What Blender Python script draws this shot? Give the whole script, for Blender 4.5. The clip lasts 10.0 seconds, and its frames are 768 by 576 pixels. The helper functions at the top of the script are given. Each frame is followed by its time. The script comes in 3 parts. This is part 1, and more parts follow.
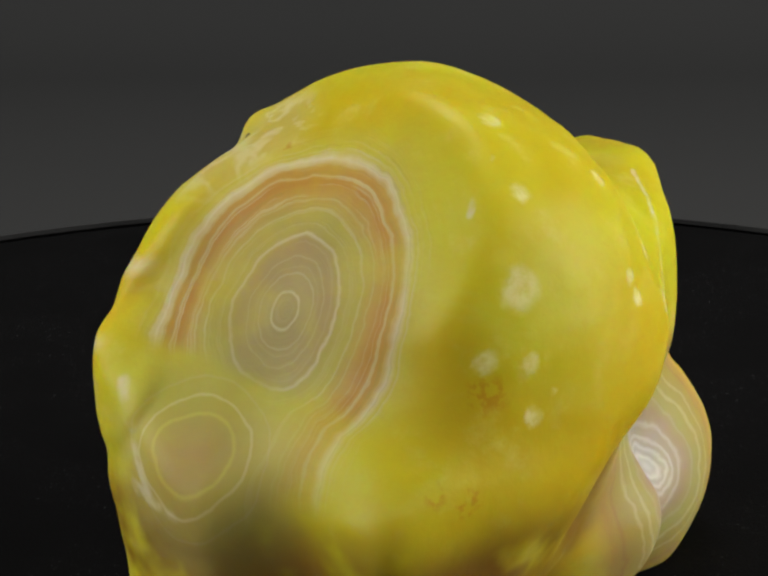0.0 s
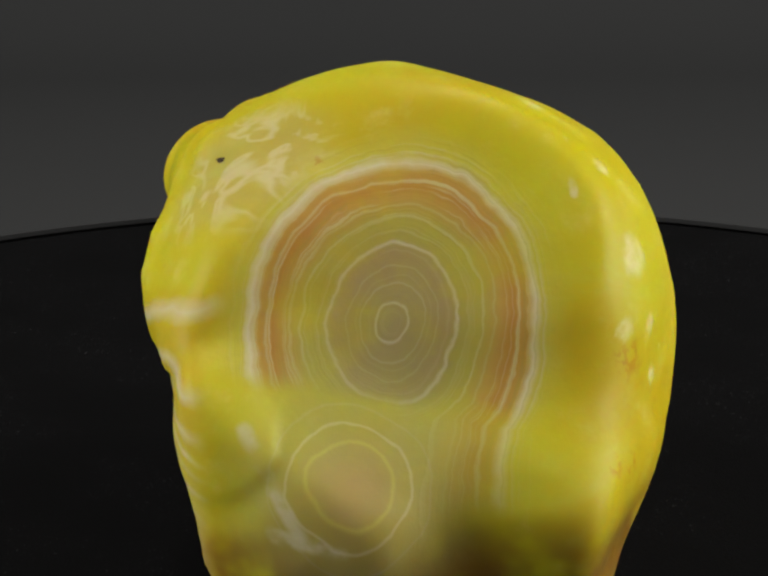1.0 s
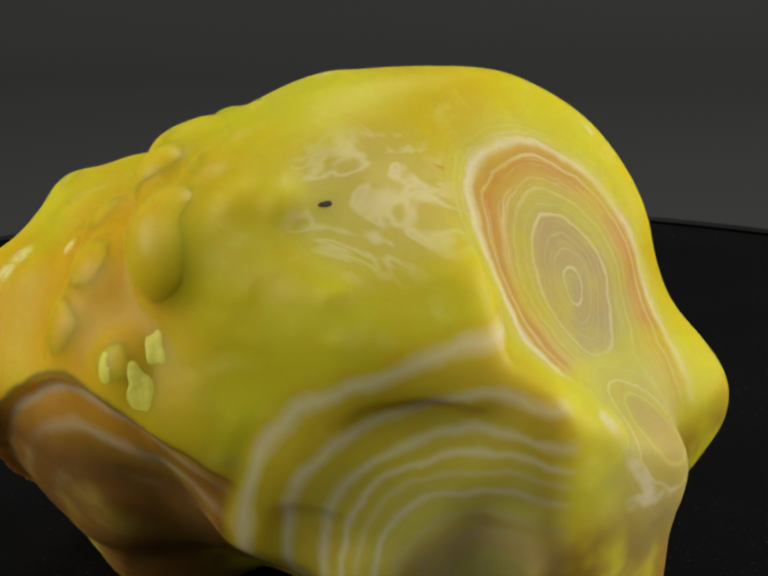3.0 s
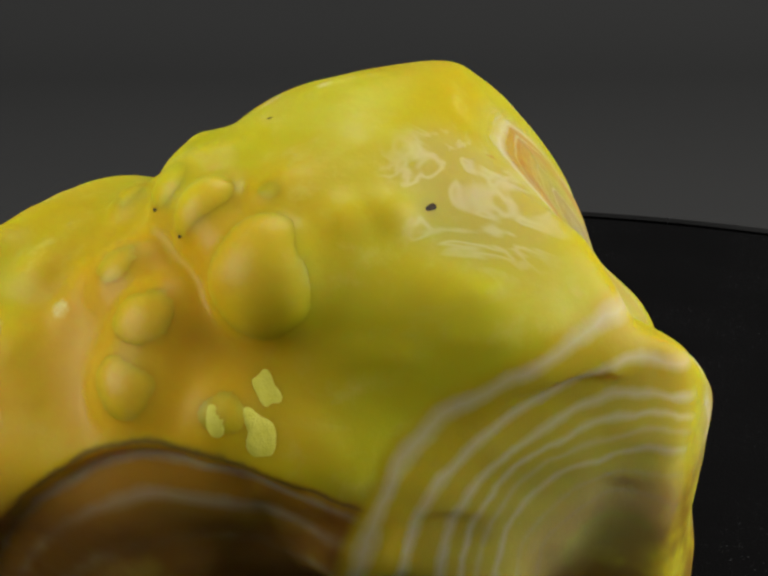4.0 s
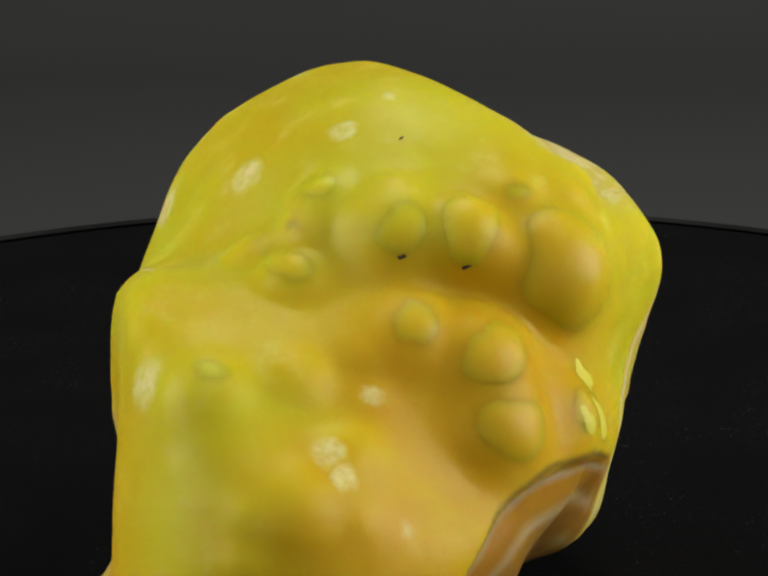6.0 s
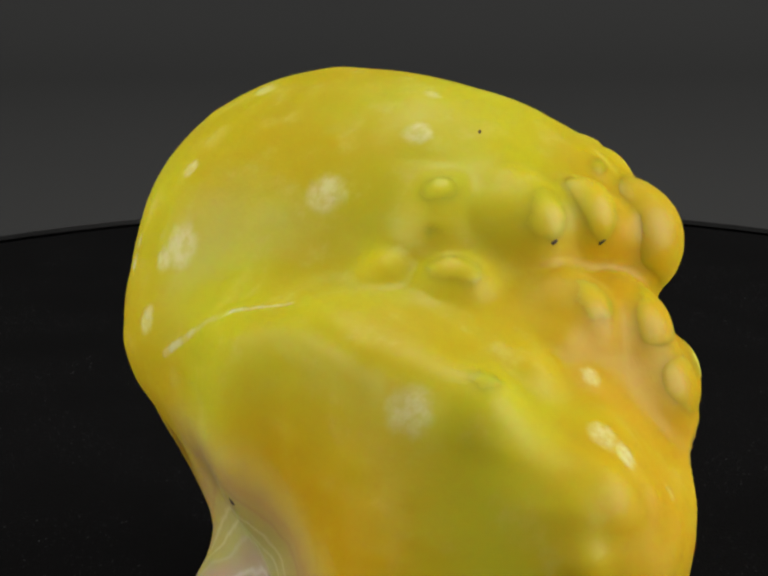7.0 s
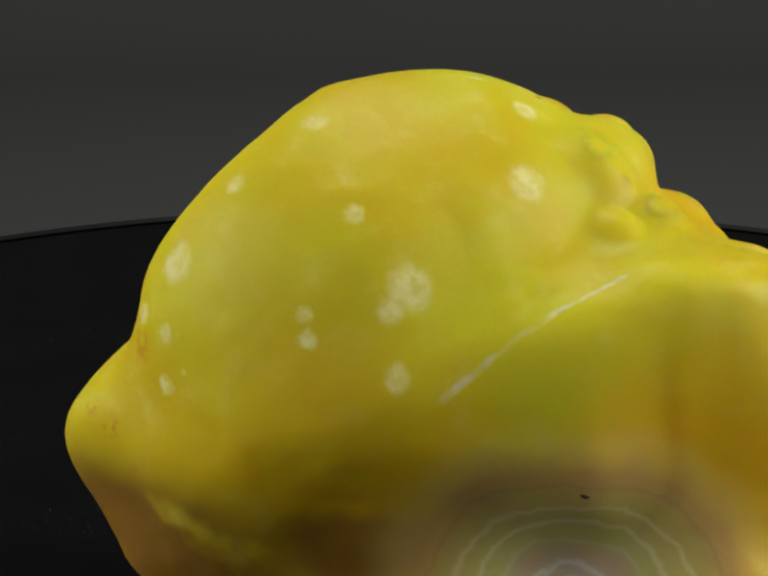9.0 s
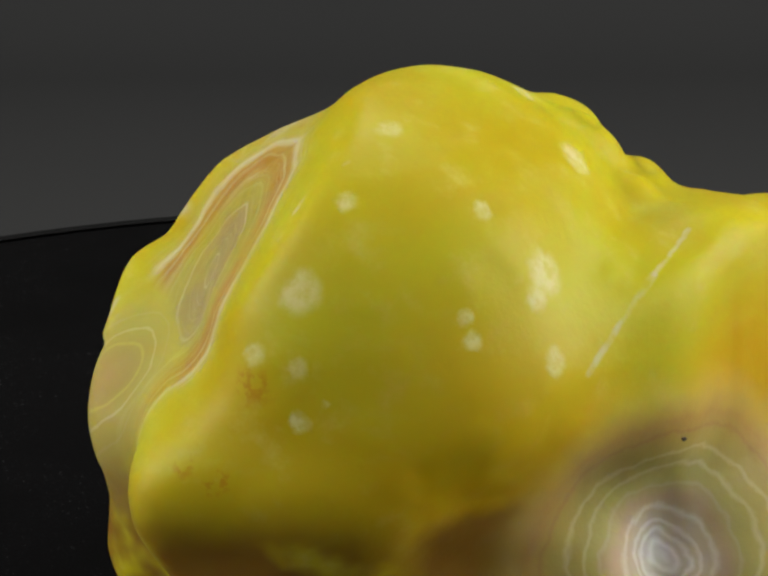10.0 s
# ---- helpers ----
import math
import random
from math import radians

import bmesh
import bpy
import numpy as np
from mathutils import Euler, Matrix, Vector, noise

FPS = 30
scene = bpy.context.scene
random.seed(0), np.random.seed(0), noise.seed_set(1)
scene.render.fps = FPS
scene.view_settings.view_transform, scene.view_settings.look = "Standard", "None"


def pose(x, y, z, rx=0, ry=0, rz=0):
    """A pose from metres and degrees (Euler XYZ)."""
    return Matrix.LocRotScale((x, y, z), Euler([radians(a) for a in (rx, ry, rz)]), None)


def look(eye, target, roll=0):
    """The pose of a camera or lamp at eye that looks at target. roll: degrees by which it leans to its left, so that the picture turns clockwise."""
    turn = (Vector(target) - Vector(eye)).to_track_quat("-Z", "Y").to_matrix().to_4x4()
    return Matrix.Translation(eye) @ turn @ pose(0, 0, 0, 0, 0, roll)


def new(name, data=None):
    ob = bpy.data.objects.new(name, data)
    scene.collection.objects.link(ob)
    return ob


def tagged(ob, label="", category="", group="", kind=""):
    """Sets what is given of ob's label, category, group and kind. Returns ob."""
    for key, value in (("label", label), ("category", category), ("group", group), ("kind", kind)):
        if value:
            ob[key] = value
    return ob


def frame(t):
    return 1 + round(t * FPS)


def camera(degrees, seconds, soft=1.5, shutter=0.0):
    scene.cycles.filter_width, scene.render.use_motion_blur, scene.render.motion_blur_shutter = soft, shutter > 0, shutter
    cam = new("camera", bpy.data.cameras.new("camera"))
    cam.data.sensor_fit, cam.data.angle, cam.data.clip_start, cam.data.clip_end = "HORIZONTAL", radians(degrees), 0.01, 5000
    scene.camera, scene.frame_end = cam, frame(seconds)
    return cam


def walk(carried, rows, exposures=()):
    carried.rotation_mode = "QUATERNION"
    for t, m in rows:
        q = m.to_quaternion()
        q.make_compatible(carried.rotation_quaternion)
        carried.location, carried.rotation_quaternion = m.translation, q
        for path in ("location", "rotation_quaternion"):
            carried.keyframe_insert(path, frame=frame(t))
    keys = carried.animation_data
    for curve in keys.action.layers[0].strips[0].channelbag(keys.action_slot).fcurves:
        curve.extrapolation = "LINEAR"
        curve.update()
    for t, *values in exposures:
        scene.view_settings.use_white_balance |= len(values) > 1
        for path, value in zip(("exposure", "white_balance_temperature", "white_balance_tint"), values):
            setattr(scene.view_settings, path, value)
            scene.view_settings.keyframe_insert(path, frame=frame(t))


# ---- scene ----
# A yellow chalcedony specimen turning on a black turntable before a grey backdrop.
cam = camera(23.75, 10.0, soft=2.7)
eye = pose(0, -0.18, 0.0954, 70.394, 0.342, 0.401)
walk(cam, [(0.0, eye), (10.0, eye)])

# ---- light ----
world = bpy.data.worlds.new("world")
scene.world = world
world.use_nodes = True
world.node_tree.nodes["Background"].inputs[0].default_value = (0.9, 0.95, 1.0, 1)
world.node_tree.nodes["Background"].inputs[1].default_value = 0.25


def area_lamp(name, place, target, watts, size, colour=(1, 0.96, 0.9)):
    data = bpy.data.lights.new(name, "AREA")
    data.shape, data.size, data.energy, data.color = "DISK", size, watts, colour
    ob = new(name, data)
    ob.matrix_world = look(place, target)
    return ob


area_lamp("overhead_lamp", (0.0, 0.22, 0.46), (0, 0, 0.03), 0.7, 0.22)
area_lamp("right_softbox", (0.48, -0.03, 0.21), (0, 0.10, 0.04), 2.7, 0.44)
area_lamp("left_softbox", (-0.48, -0.10, 0.25), (0, 0, 0.03), 2.05, 0.44)


# ---- materials ----
class Net:
    """A short hand for the nodes of one material."""

    def __init__(self, name):
        self.mat = bpy.data.materials.new(name)
        self.mat.use_nodes = True
        self.nodes, self.links = self.mat.node_tree.nodes, self.mat.node_tree.links
        self.bsdf = self.nodes["Principled BSDF"]
        where = self.nodes.new("ShaderNodeTexCoord").outputs["Object"]
        self.place = self.vec("SCALE", where, scale=100.0)

    def put(self, socket, value):
        if isinstance(value, bpy.types.NodeSocket):
            self.links.new(value, socket)
        elif isinstance(value, (tuple, list)) and len(value) == 3 and socket.type == "RGBA":
            socket.default_value = (*value, 1)
        else:
            socket.default_value = value

    def set(self, name, value):
        self.put(self.bsdf.inputs[name], value)

    def vec(self, op, a, b=None, scale=None):
        n = self.nodes.new("ShaderNodeVectorMath")
        n.operation = op
        self.put(n.inputs[0], a)
        if b is not None:
            self.put(n.inputs[1], b)
        if scale is not None:
            self.put(n.inputs["Scale"], scale)
        return n.outputs["Value"] if op in ("DOT_PRODUCT", "LENGTH", "DISTANCE") else n.outputs["Vector"]

    def num(self, op, a, b=0.0, c=0.0):
        n = self.nodes.new("ShaderNodeMath")
        n.operation = op
        for s, v in zip(n.inputs, (a, b, c)):
            self.put(s, v)
        return n.outputs[0]

    def step(self, v, low, high, to_low=0.0, to_high=1.0):
        n = self.nodes.new("ShaderNodeMapRange")
        n.interpolation_type = "SMOOTHSTEP"
        for s, x in zip(n.inputs, (v, low, high, to_low, to_high)):
            self.put(s, x)
        return n.outputs[0]

    def noise(self, at, scale, detail=3.0, rough=0.5, warp=0.0):
        n = self.nodes.new("ShaderNodeTexNoise")
        self.put(n.inputs["Vector"], at)
        n.inputs["Scale"].default_value, n.inputs["Detail"].default_value = scale, detail
        n.inputs["Roughness"].default_value, n.inputs["Distortion"].default_value = rough, warp
        return n.outputs

    def mix(self, fac, a, b):
        n = self.nodes.new("ShaderNodeMix")
        n.data_type = "RGBA"
        self.put(n.inputs[0], fac)
        self.put(n.inputs[6], a)
        self.put(n.inputs[7], b)
        return n.outputs[2]

    def ramp(self, v, stops):
        n = self.nodes.new("ShaderNodeValToRGB")
        e = n.color_ramp.elements
        while len(e) < len(stops):
            e.new(1.0)
        for x, (p, c) in zip(e, stops):
            x.position, x.color = p, (*c, 1)
        self.put(n.inputs[0], v)
        return n.outputs["Color"]

    def shift(self, at, scale, size):
        """at, moved about by a noise."""
        away = self.vec("SUBTRACT", self.noise(at, scale)["Color"], (0.5, 0.5, 0.5))
        return self.vec("ADD", at, self.vec("SCALE", away, scale=size))

    def bump(self, height, size, strength=1.0):
        n = self.nodes.new("ShaderNodeBump")
        n.inputs["Strength"].default_value, n.inputs["Distance"].default_value = strength, size
        self.put(n.inputs["Height"], height)
        self.put(self.bsdf.inputs["Normal"], n.outputs[0])


def bands(lines, base):
    """Ramp stops: thin lines (place, half width, colour) over base stops."""
    out = []
    for p, c in base:
        if not any(abs(p - a) < w * 1.7 for a, w, _ in lines):
            out.append((p, c))

    def under(x):
        for (p, a), (q, b) in zip(base, base[1:]):
            if p <= x <= q:
                f = (x - p) / max(q - p, 1e-6)
                return tuple(u + (v - u) * f for u, v in zip(a, b))
        return base[-1][1]
    for a, w, c in lines:
        c = tuple(u + (v - u) * 0.68 for u, v in zip(under(a), c))
        out += [(a - w * 1.6, under(a - w * 1.6)), (a, c), (a + w * 1.6, under(a + w * 1.6))]
    return sorted(out)[:32]


LEMON, AMBER, WHITE, RUST = (0.57, 0.54, 0.018), (0.57, 0.44, 0.012), (0.68, 0.64, 0.44), (0.48, 0.22, 0.055)


BRUISES = [(1.63, 0.79, 4.66, 0.20), (2.35, -0.55, 3.98, 0.22), (2.38, -0.75, 3.80, 0.15), (2.29, -1.50, 3.55, 0.10), (1.08, -2.47, 3.98, 0.20), (1.18, -2.66, 3.34, 0.10), (0.77, -2.80, 3.40, 0.13),
           (1.23, -2.69, 2.81, 0.11), (1.44, -2.55, 3.00, 0.07), (2.62, -0.77, 3.23, 0.13), (1.92, -0.95, 4.58, 0.10), (2.20, -1.51, 3.76, 0.09), (0.73, 1.08, 5.12, 0.14),
           (0.24, 0.74, 5.31, 0.09), (2.82, 3.21, 3.59, 0.22), (1.10, -1.88, 4.70, 0.11), (0.86, -1.06, 5.14, 0.14), (0.88, 3.45, 3.39, 0.10), (1.22, 4.23, 3.05, 0.12), (1.35, 4.06, 3.20, 0.15), (0.77, 4.23, 2.48, 0.12)]
STAINS = [(-0.13, 2.65, 4.29, 0.06), (0.62, -3.18, 2.20, 0.14), (0.79, -2.81, 3.11, 0.20), (0.28, -3.25, 2.31, 0.12), (-1.17, -0.30, 4.75, 0.10), (2.60, 0.75, 2.35, 0.22)]


VEINS = [((2.73, -0.37, 3.03), (2.71, 0.70, 3.73), 0.06), ((2.71, 0.70, 3.73), (2.58, 1.44, 3.99), 0.04), ((-2.70, -1.65, 2.75), (-2.45, -2.20, 1.85), 0.11),
         ((-2.58, -1.98, 1.80), (-2.19, -2.51, 1.70), 0.12), ((0.84, -1.62, 4.99), (0.64, -2.11, 4.58), 0.05)]


def spots(n, at, places):
    """How far each place lies within one of the spots, from 0 to 1."""
    out = 0.0
    for x, y, z, r in places:
        out = n.num("MAXIMUM", out, n.step(n.vec("DISTANCE", at, (x, y, z)), r * 1.3, r * 0.5))
    return out


def chalcedony(name, banded):
    n = Net(name)
    p = n.place
    soft = n.noise(p, 0.45, 2.0)["Fac"]
    fine = n.noise(p, 2.6, 4.0, 0.6)["Fac"]
    colour = n.mix(n.step(soft, 0.36, 0.66), LEMON if banded else (0.66, 0.59, 0.018), AMBER)
    colour = n.mix(n.step(fine, 0.52, 0.80, 0.0, 0.55), colour, (0.68, 0.61, 0.13))
    veil = n.noise(n.vec("MULTIPLY", p, (1.0, 1.0, 2.2)), 0.8, 5.0, 0.65, 0.6)["Fac"]
    colour = n.mix(n.step(veil, 0.55, 0.75, 0.0, 0.35), colour, (0.60, 0.58, 0.10))
    # amber iron tone, plus light bled between knobs and dome shading put into colour
    iron_and_light = n.num("ADD", n.vec("DISTANCE", n.shift(p, 0.8, 0.9), (-0.1, 2.9, 3.1)), 0.0)
    iron_and_light = n.num("MAXIMUM", n.step(iron_and_light, 2.2, 0.8), n.step(n.vec("DISTANCE", n.shift(p, 0.8, 0.9), (2.7, 2.3, 1.8)), 2.3, 0.8))
    iron_and_light = n.num("MAXIMUM", iron_and_light, n.step(n.vec("DISTANCE", n.shift(p, 0.8, 0.9), (1.2, 4.0, 2.2)), 1.6, 0.5))
    # orange painted where light would glow through the valley between the upper knobs
    iron_and_light = n.num("MAXIMUM", iron_and_light, n.step(n.vec("DISTANCE", n.shift(p, 0.8, 0.5), (-0.5, 2.45, 3.9)), 1.3, 0.4))
    iron_and_light = n.num("MAXIMUM", iron_and_light, n.step(n.vec("DISTANCE", n.shift(p, 0.8, 0.7), (2.3, -0.7, 1.9)), 2.0, 0.5, 0.0, 0.8))
    # amber painted for the darker, shaded middle of the dome
    iron_and_light = n.num("MAXIMUM", iron_and_light, n.step(n.vec("DISTANCE", n.shift(p, 0.8, 0.9), (2.2, -1.3, 2.5)), 1.9, 0.4, 0.0, 0.6))
    colour = n.mix(n.num("MULTIPLY", iron_and_light, 0.85 if banded else 0.5), colour, (0.62, 0.345, 0.007))
    if banded:
        pw = n.shift(p, 1.6, 0.22)
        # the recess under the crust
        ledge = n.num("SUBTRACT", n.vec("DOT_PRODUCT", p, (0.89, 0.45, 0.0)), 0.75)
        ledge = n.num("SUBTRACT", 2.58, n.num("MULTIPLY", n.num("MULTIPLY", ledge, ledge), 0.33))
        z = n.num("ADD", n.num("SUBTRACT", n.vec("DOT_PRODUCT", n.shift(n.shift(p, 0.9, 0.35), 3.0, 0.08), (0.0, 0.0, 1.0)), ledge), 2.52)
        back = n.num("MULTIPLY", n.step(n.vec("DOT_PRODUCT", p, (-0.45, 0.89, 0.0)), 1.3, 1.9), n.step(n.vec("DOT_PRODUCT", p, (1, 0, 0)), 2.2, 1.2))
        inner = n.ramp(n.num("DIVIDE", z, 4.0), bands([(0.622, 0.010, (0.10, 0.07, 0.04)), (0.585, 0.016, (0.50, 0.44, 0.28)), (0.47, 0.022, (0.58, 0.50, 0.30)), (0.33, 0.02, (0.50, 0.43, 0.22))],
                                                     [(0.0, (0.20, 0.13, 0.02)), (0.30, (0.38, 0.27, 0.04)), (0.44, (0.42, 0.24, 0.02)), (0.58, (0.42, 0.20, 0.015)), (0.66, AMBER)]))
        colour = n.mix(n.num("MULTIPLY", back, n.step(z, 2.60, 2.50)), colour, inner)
        # brown low on the front, its shade put into the colour as well
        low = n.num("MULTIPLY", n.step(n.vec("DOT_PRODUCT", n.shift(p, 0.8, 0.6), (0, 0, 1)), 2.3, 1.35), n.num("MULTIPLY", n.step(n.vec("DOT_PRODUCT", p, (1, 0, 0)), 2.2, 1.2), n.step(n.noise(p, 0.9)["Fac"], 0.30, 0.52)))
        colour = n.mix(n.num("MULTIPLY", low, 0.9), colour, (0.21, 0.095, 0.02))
        # a cavity's own brown, deepened to carry the shade of the overhang
        shaded_hollow = n.step(n.vec("DISTANCE", n.vec("MULTIPLY", n.shift(n.shift(p, 0.8, 0.6), 4.0, 0.12), (1.0, 1.0, 1.3)), (2.1, -1.0, 1.50)), 1.0, 0.45)
        colour = n.mix(n.num("MULTIPLY", shaded_hollow, 0.8), colour, (0.20, 0.09, 0.02))
        # shells cut across on the flank
        away = n.vec("MULTIPLY", n.vec("SUBTRACT", n.shift(pw, 0.7, 0.28), (-2.5, -0.8, 0.9)), (1.0, 1.0, 1.0))
        d = n.num("DIVIDE", n.vec("LENGTH", away), 2.9)
        side = n.num("MULTIPLY", n.step(n.vec("DOT_PRODUCT", p, (-0.72, 0.69, 0.0)), 1.1, 1.45), n.step(d, 1.02, 0.95))
        shells = n.ramp(d, bands([(0.16, 0.02, (0.52, 0.53, 0.12)), (0.27, 0.01, (0.52, 0.42, 0.2)), (0.36, 0.012, (0.56, 0.50, 0.22)), (0.45, 0.014, WHITE), (0.525, 0.012, (0.60, 0.54, 0.28)), (0.585, 0.012, WHITE), (0.65, 0.016, WHITE), (0.765, 0.022, WHITE), (0.925, 0.030, WHITE)],
                                 [(0.0, (0.60, 0.58, 0.16)), (0.10, (0.56, 0.52, 0.14)), (0.22, (0.54, 0.42, 0.14)), (0.32, (0.55, 0.45, 0.12)), (0.40, (0.58, 0.52, 0.09)), (0.75, (0.54, 0.42, 0.03)), (1.0, AMBER)]))
        colour = n.mix(n.num("MULTIPLY", side, 0.92), colour, shells)
        # swirls beside the cut face
        mass = n.vec("DISTANCE", pw, (-1.55, 0.30, 4.50))
        swirl = n.noise(n.vec("MULTIPLY", p, (1, 1, 1.5)), 0.9, 3.0, 0.5, 1.0)["Fac"]
        line = n.num("ABSOLUTE", n.num("SUBTRACT", n.num("FRACT", n.num("MULTIPLY", swirl, 5.0)), 0.5))
        milky = n.mix(n.step(line, 0.28, 0.50, 0.0, 0.8), (0.50, 0.42, 0.12), WHITE)
        colour = n.mix(n.num("MULTIPLY", n.step(mass, 1.15, 0.55), 0.6), colour, milky)
        # the sawn face: rings that run on down the front
        off = n.vec("SUBTRACT", n.shift(n.shift(p, 1.5, 0.20), 6.0, 0.05), (-1.10, -1.64, 3.51))
        u = n.num("DIVIDE", n.vec("DOT_PRODUCT", off, (0.7529, -0.6582, 0.0)), 1.39)
        w = fall = n.vec("DOT_PRODUCT", off, (0.4118, 0.4710, 0.7804))
        w = n.num("ADD", n.num("DIVIDE", n.num("MAXIMUM", w, 0.0), 1.63), n.num("MULTIPLY", n.num("MAXIMUM", n.num("MINIMUM", w, 0.0), -0.90), 0.58))
        d = n.num("SQRT", n.num("ADD", n.num("MULTIPLY", u, u), n.num("MULTIPLY", w, w)))
        face = n.step(n.vec("DOT_PRODUCT", n.vec("SUBTRACT", p, tuple(CUT_AT)), tuple(CUT_WAY)), -0.42, -0.22)
        face = n.num("MULTIPLY", face, n.step(d, 1.25, 1.02))
        low_left = n.num("MULTIPLY", n.step(fall, -0.62, -0.85), n.step(u, 0.35, -0.1, 0.35, 0.95))
        face = n.num("MULTIPLY", face, n.num("SUBTRACT", 1.0, low_left))
        face = n.num("MULTIPLY", face, n.step(n.noise(p, 1.3, 4.0, 0.6)["Fac"], 0.30, 0.60, 0.60, 1.0))
        rings = n.ramp(n.num("DIVIDE", d, 1.3),
                       bands([(0.09, 0.006, WHITE), (0.17, 0.004, (0.52, 0.46, 0.30)), (0.24, 0.004, (0.50, 0.44, 0.24)), (0.335, 0.009, (0.68, 0.62, 0.46)), (0.475, 0.006, (0.58, 0.54, 0.26)),
                              (0.53, 0.005, (0.55, 0.48, 0.20)), (0.655, 0.007, (0.62, 0.54, 0.30)), (0.745, 0.024, (0.76, 0.73, 0.56)), (0.84, 0.008, (0.64, 0.60, 0.30))],
                             [(0.0, (0.38, 0.30, 0.15)), (0.30, (0.38, 0.27, 0.13)), (0.36, (0.40, 0.34, 0.09)), (0.46, (0.44, 0.38, 0.08)), (0.56, (0.50, 0.30, 0.08)), (0.62, RUST), (0.70, (0.52, 0.30, 0.07)), (0.80, (0.56, 0.50, 0.07)), (1.0, LEMON)]))
        thread = n.nodes.new("ShaderNodeCombineXYZ")
        n.put(thread.inputs[0], n.num("MULTIPLY", d, 22.0))
        n.put(thread.inputs[1], n.num("MULTIPLY", u, 0.7))
        grain = n.noise(thread.outputs[0], 1.0, 3.0, 0.7)["Fac"]
        far = n.step(d, 0.40, 0.75, 0.25, 1.0)
        rings = n.mix(n.num("MULTIPLY", n.step(grain, 0.52, 0.66, 0.0, 0.6), far), rings, (0.64, 0.58, 0.33))
        rings = n.mix(n.num("MULTIPLY", n.step(grain, 0.45, 0.32, 0.0, 0.4), far), rings, (0.36, 0.28, 0.07))
        colour = n.mix(n.num("MULTIPLY", face, 0.85), colour, rings)
        # a second eye lower on the front
        off = n.vec("MULTIPLY", n.vec("SUBTRACT", pw, (-1.95, -2.30, 2.30)), (1.0, 1.0, 0.85))
        d2 = n.vec("LENGTH", off)
        eye2 = n.ramp(d2, bands([(0.40, 0.02, (0.58, 0.56, 0.16)), (0.56, 0.014, WHITE), (0.74, 0.012, (0.52, 0.47, 0.27))],
                                [(0.0, (0.42, 0.26, 0.18)), (0.30, (0.38, 0.28, 0.15)), (0.5, (0.42, 0.36, 0.12)), (1.0, (0.50, 0.47, 0.15))]))
        colour = n.mix(n.step(d2, 1.5, 0.45, 0.0, 0.65), colour, eye2)
        # the grey agate eye
        off = n.vec("SUBTRACT", n.shift(n.shift(n.shift(p, 2.2, 0.22), 0.9, 0.3), 7.0, 0.07), EYE)
        along = n.vec("DOT_PRODUCT", off, (0.81, -0.56, 0.16))
        dist = n.vec("LENGTH", n.vec("SUBTRACT", off, n.vec("SCALE", (0.81, -0.56, 0.16), scale=along)))
        d3 = n.num("DIVIDE", dist, 2.4)
        eye3 = n.ramp(d3, bands([(0.055, 0.012, (0.74, 0.72, 0.66)), (0.10, 0.010, (0.70, 0.68, 0.62)), (0.14, 0.010, (0.66, 0.63, 0.55)), (0.21, 0.014, (0.60, 0.56, 0.46)), (0.33, 0.010, (0.46, 0.42, 0.24)), (0.42, 0.012, (0.56, 0.53, 0.28)), (0.50, 0.010, (0.56, 0.50, 0.26)), (0.60, 0.010, (0.40, 0.24, 0.09))],
                                [(0.0, (0.62, 0.60, 0.55)), (0.05, (0.50, 0.47, 0.40)), (0.12, (0.46, 0.40, 0.30)), (0.26, (0.42, 0.32, 0.19)), (0.36, (0.40, 0.37, 0.12)), (0.56, (0.42, 0.33, 0.09)), (0.66, (0.46, 0.30, 0.10)), (0.80, (0.62, 0.52, 0.14))]))
        colour = n.mix(n.num("MULTIPLY", n.step(d3, 0.92, 0.58), n.step(n.vec("DOT_PRODUCT", p, (1, 0, 0)), 1.6, 2.2)), colour, eye3)
        for start, end, wide in VEINS:
            along = np.array(end) - np.array(start)
            span = n.shift(n.shift(p, 1.5, 0.12), 9.0, 0.03)
            part_way = n.num("DIVIDE", n.vec("DOT_PRODUCT", n.vec("SUBTRACT", span, start), tuple(along)), float(along @ along))
            part_way = n.num("MAXIMUM", n.num("MINIMUM", part_way, 1.0), 0.0)
            foot = n.vec("ADD", n.vec("SCALE", tuple(along), scale=part_way), start)
            vein = n.step(n.vec("DISTANCE", span, foot), wide, wide * 0.3)
            colour = n.mix(n.num("MULTIPLY", vein, n.step(n.noise(p, 3.0, 3.0)["Fac"], 0.35, 0.62, 0.05, 0.6)), colour, WHITE)
        ragged = n.shift(n.shift(p, 3.5, 0.16), 14.0, 0.05)
        clouded = n.step(n.noise(p, 7.0, 3.0, 0.6)["Fac"], 0.32, 0.62, 0.38, 0.88)
        colour = n.mix(n.num("MULTIPLY", spots(n, ragged, BRUISES), clouded), colour, (0.74, 0.70, 0.30))
        colour = n.mix(n.num("MULTIPLY", spots(n, n.shift(p, 5.0, 0.22), STAINS), n.step(clouded, 0.62, 0.95, 0.0, 0.5)), colour, (0.46, 0.15, 0.01))
        n.bump(n.num("ADD", n.num("MULTIPLY", fine, 0.5), n.num("MULTIPLY", n.num("MULTIPLY", grain, face), 0.5)), 0.0004, 0.6)
    else:
        n.bump(fine, 0.0003, 0.5)
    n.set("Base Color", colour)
    n.set("Roughness", n.step(fine, 0.3, 0.7, 0.34, 0.50))
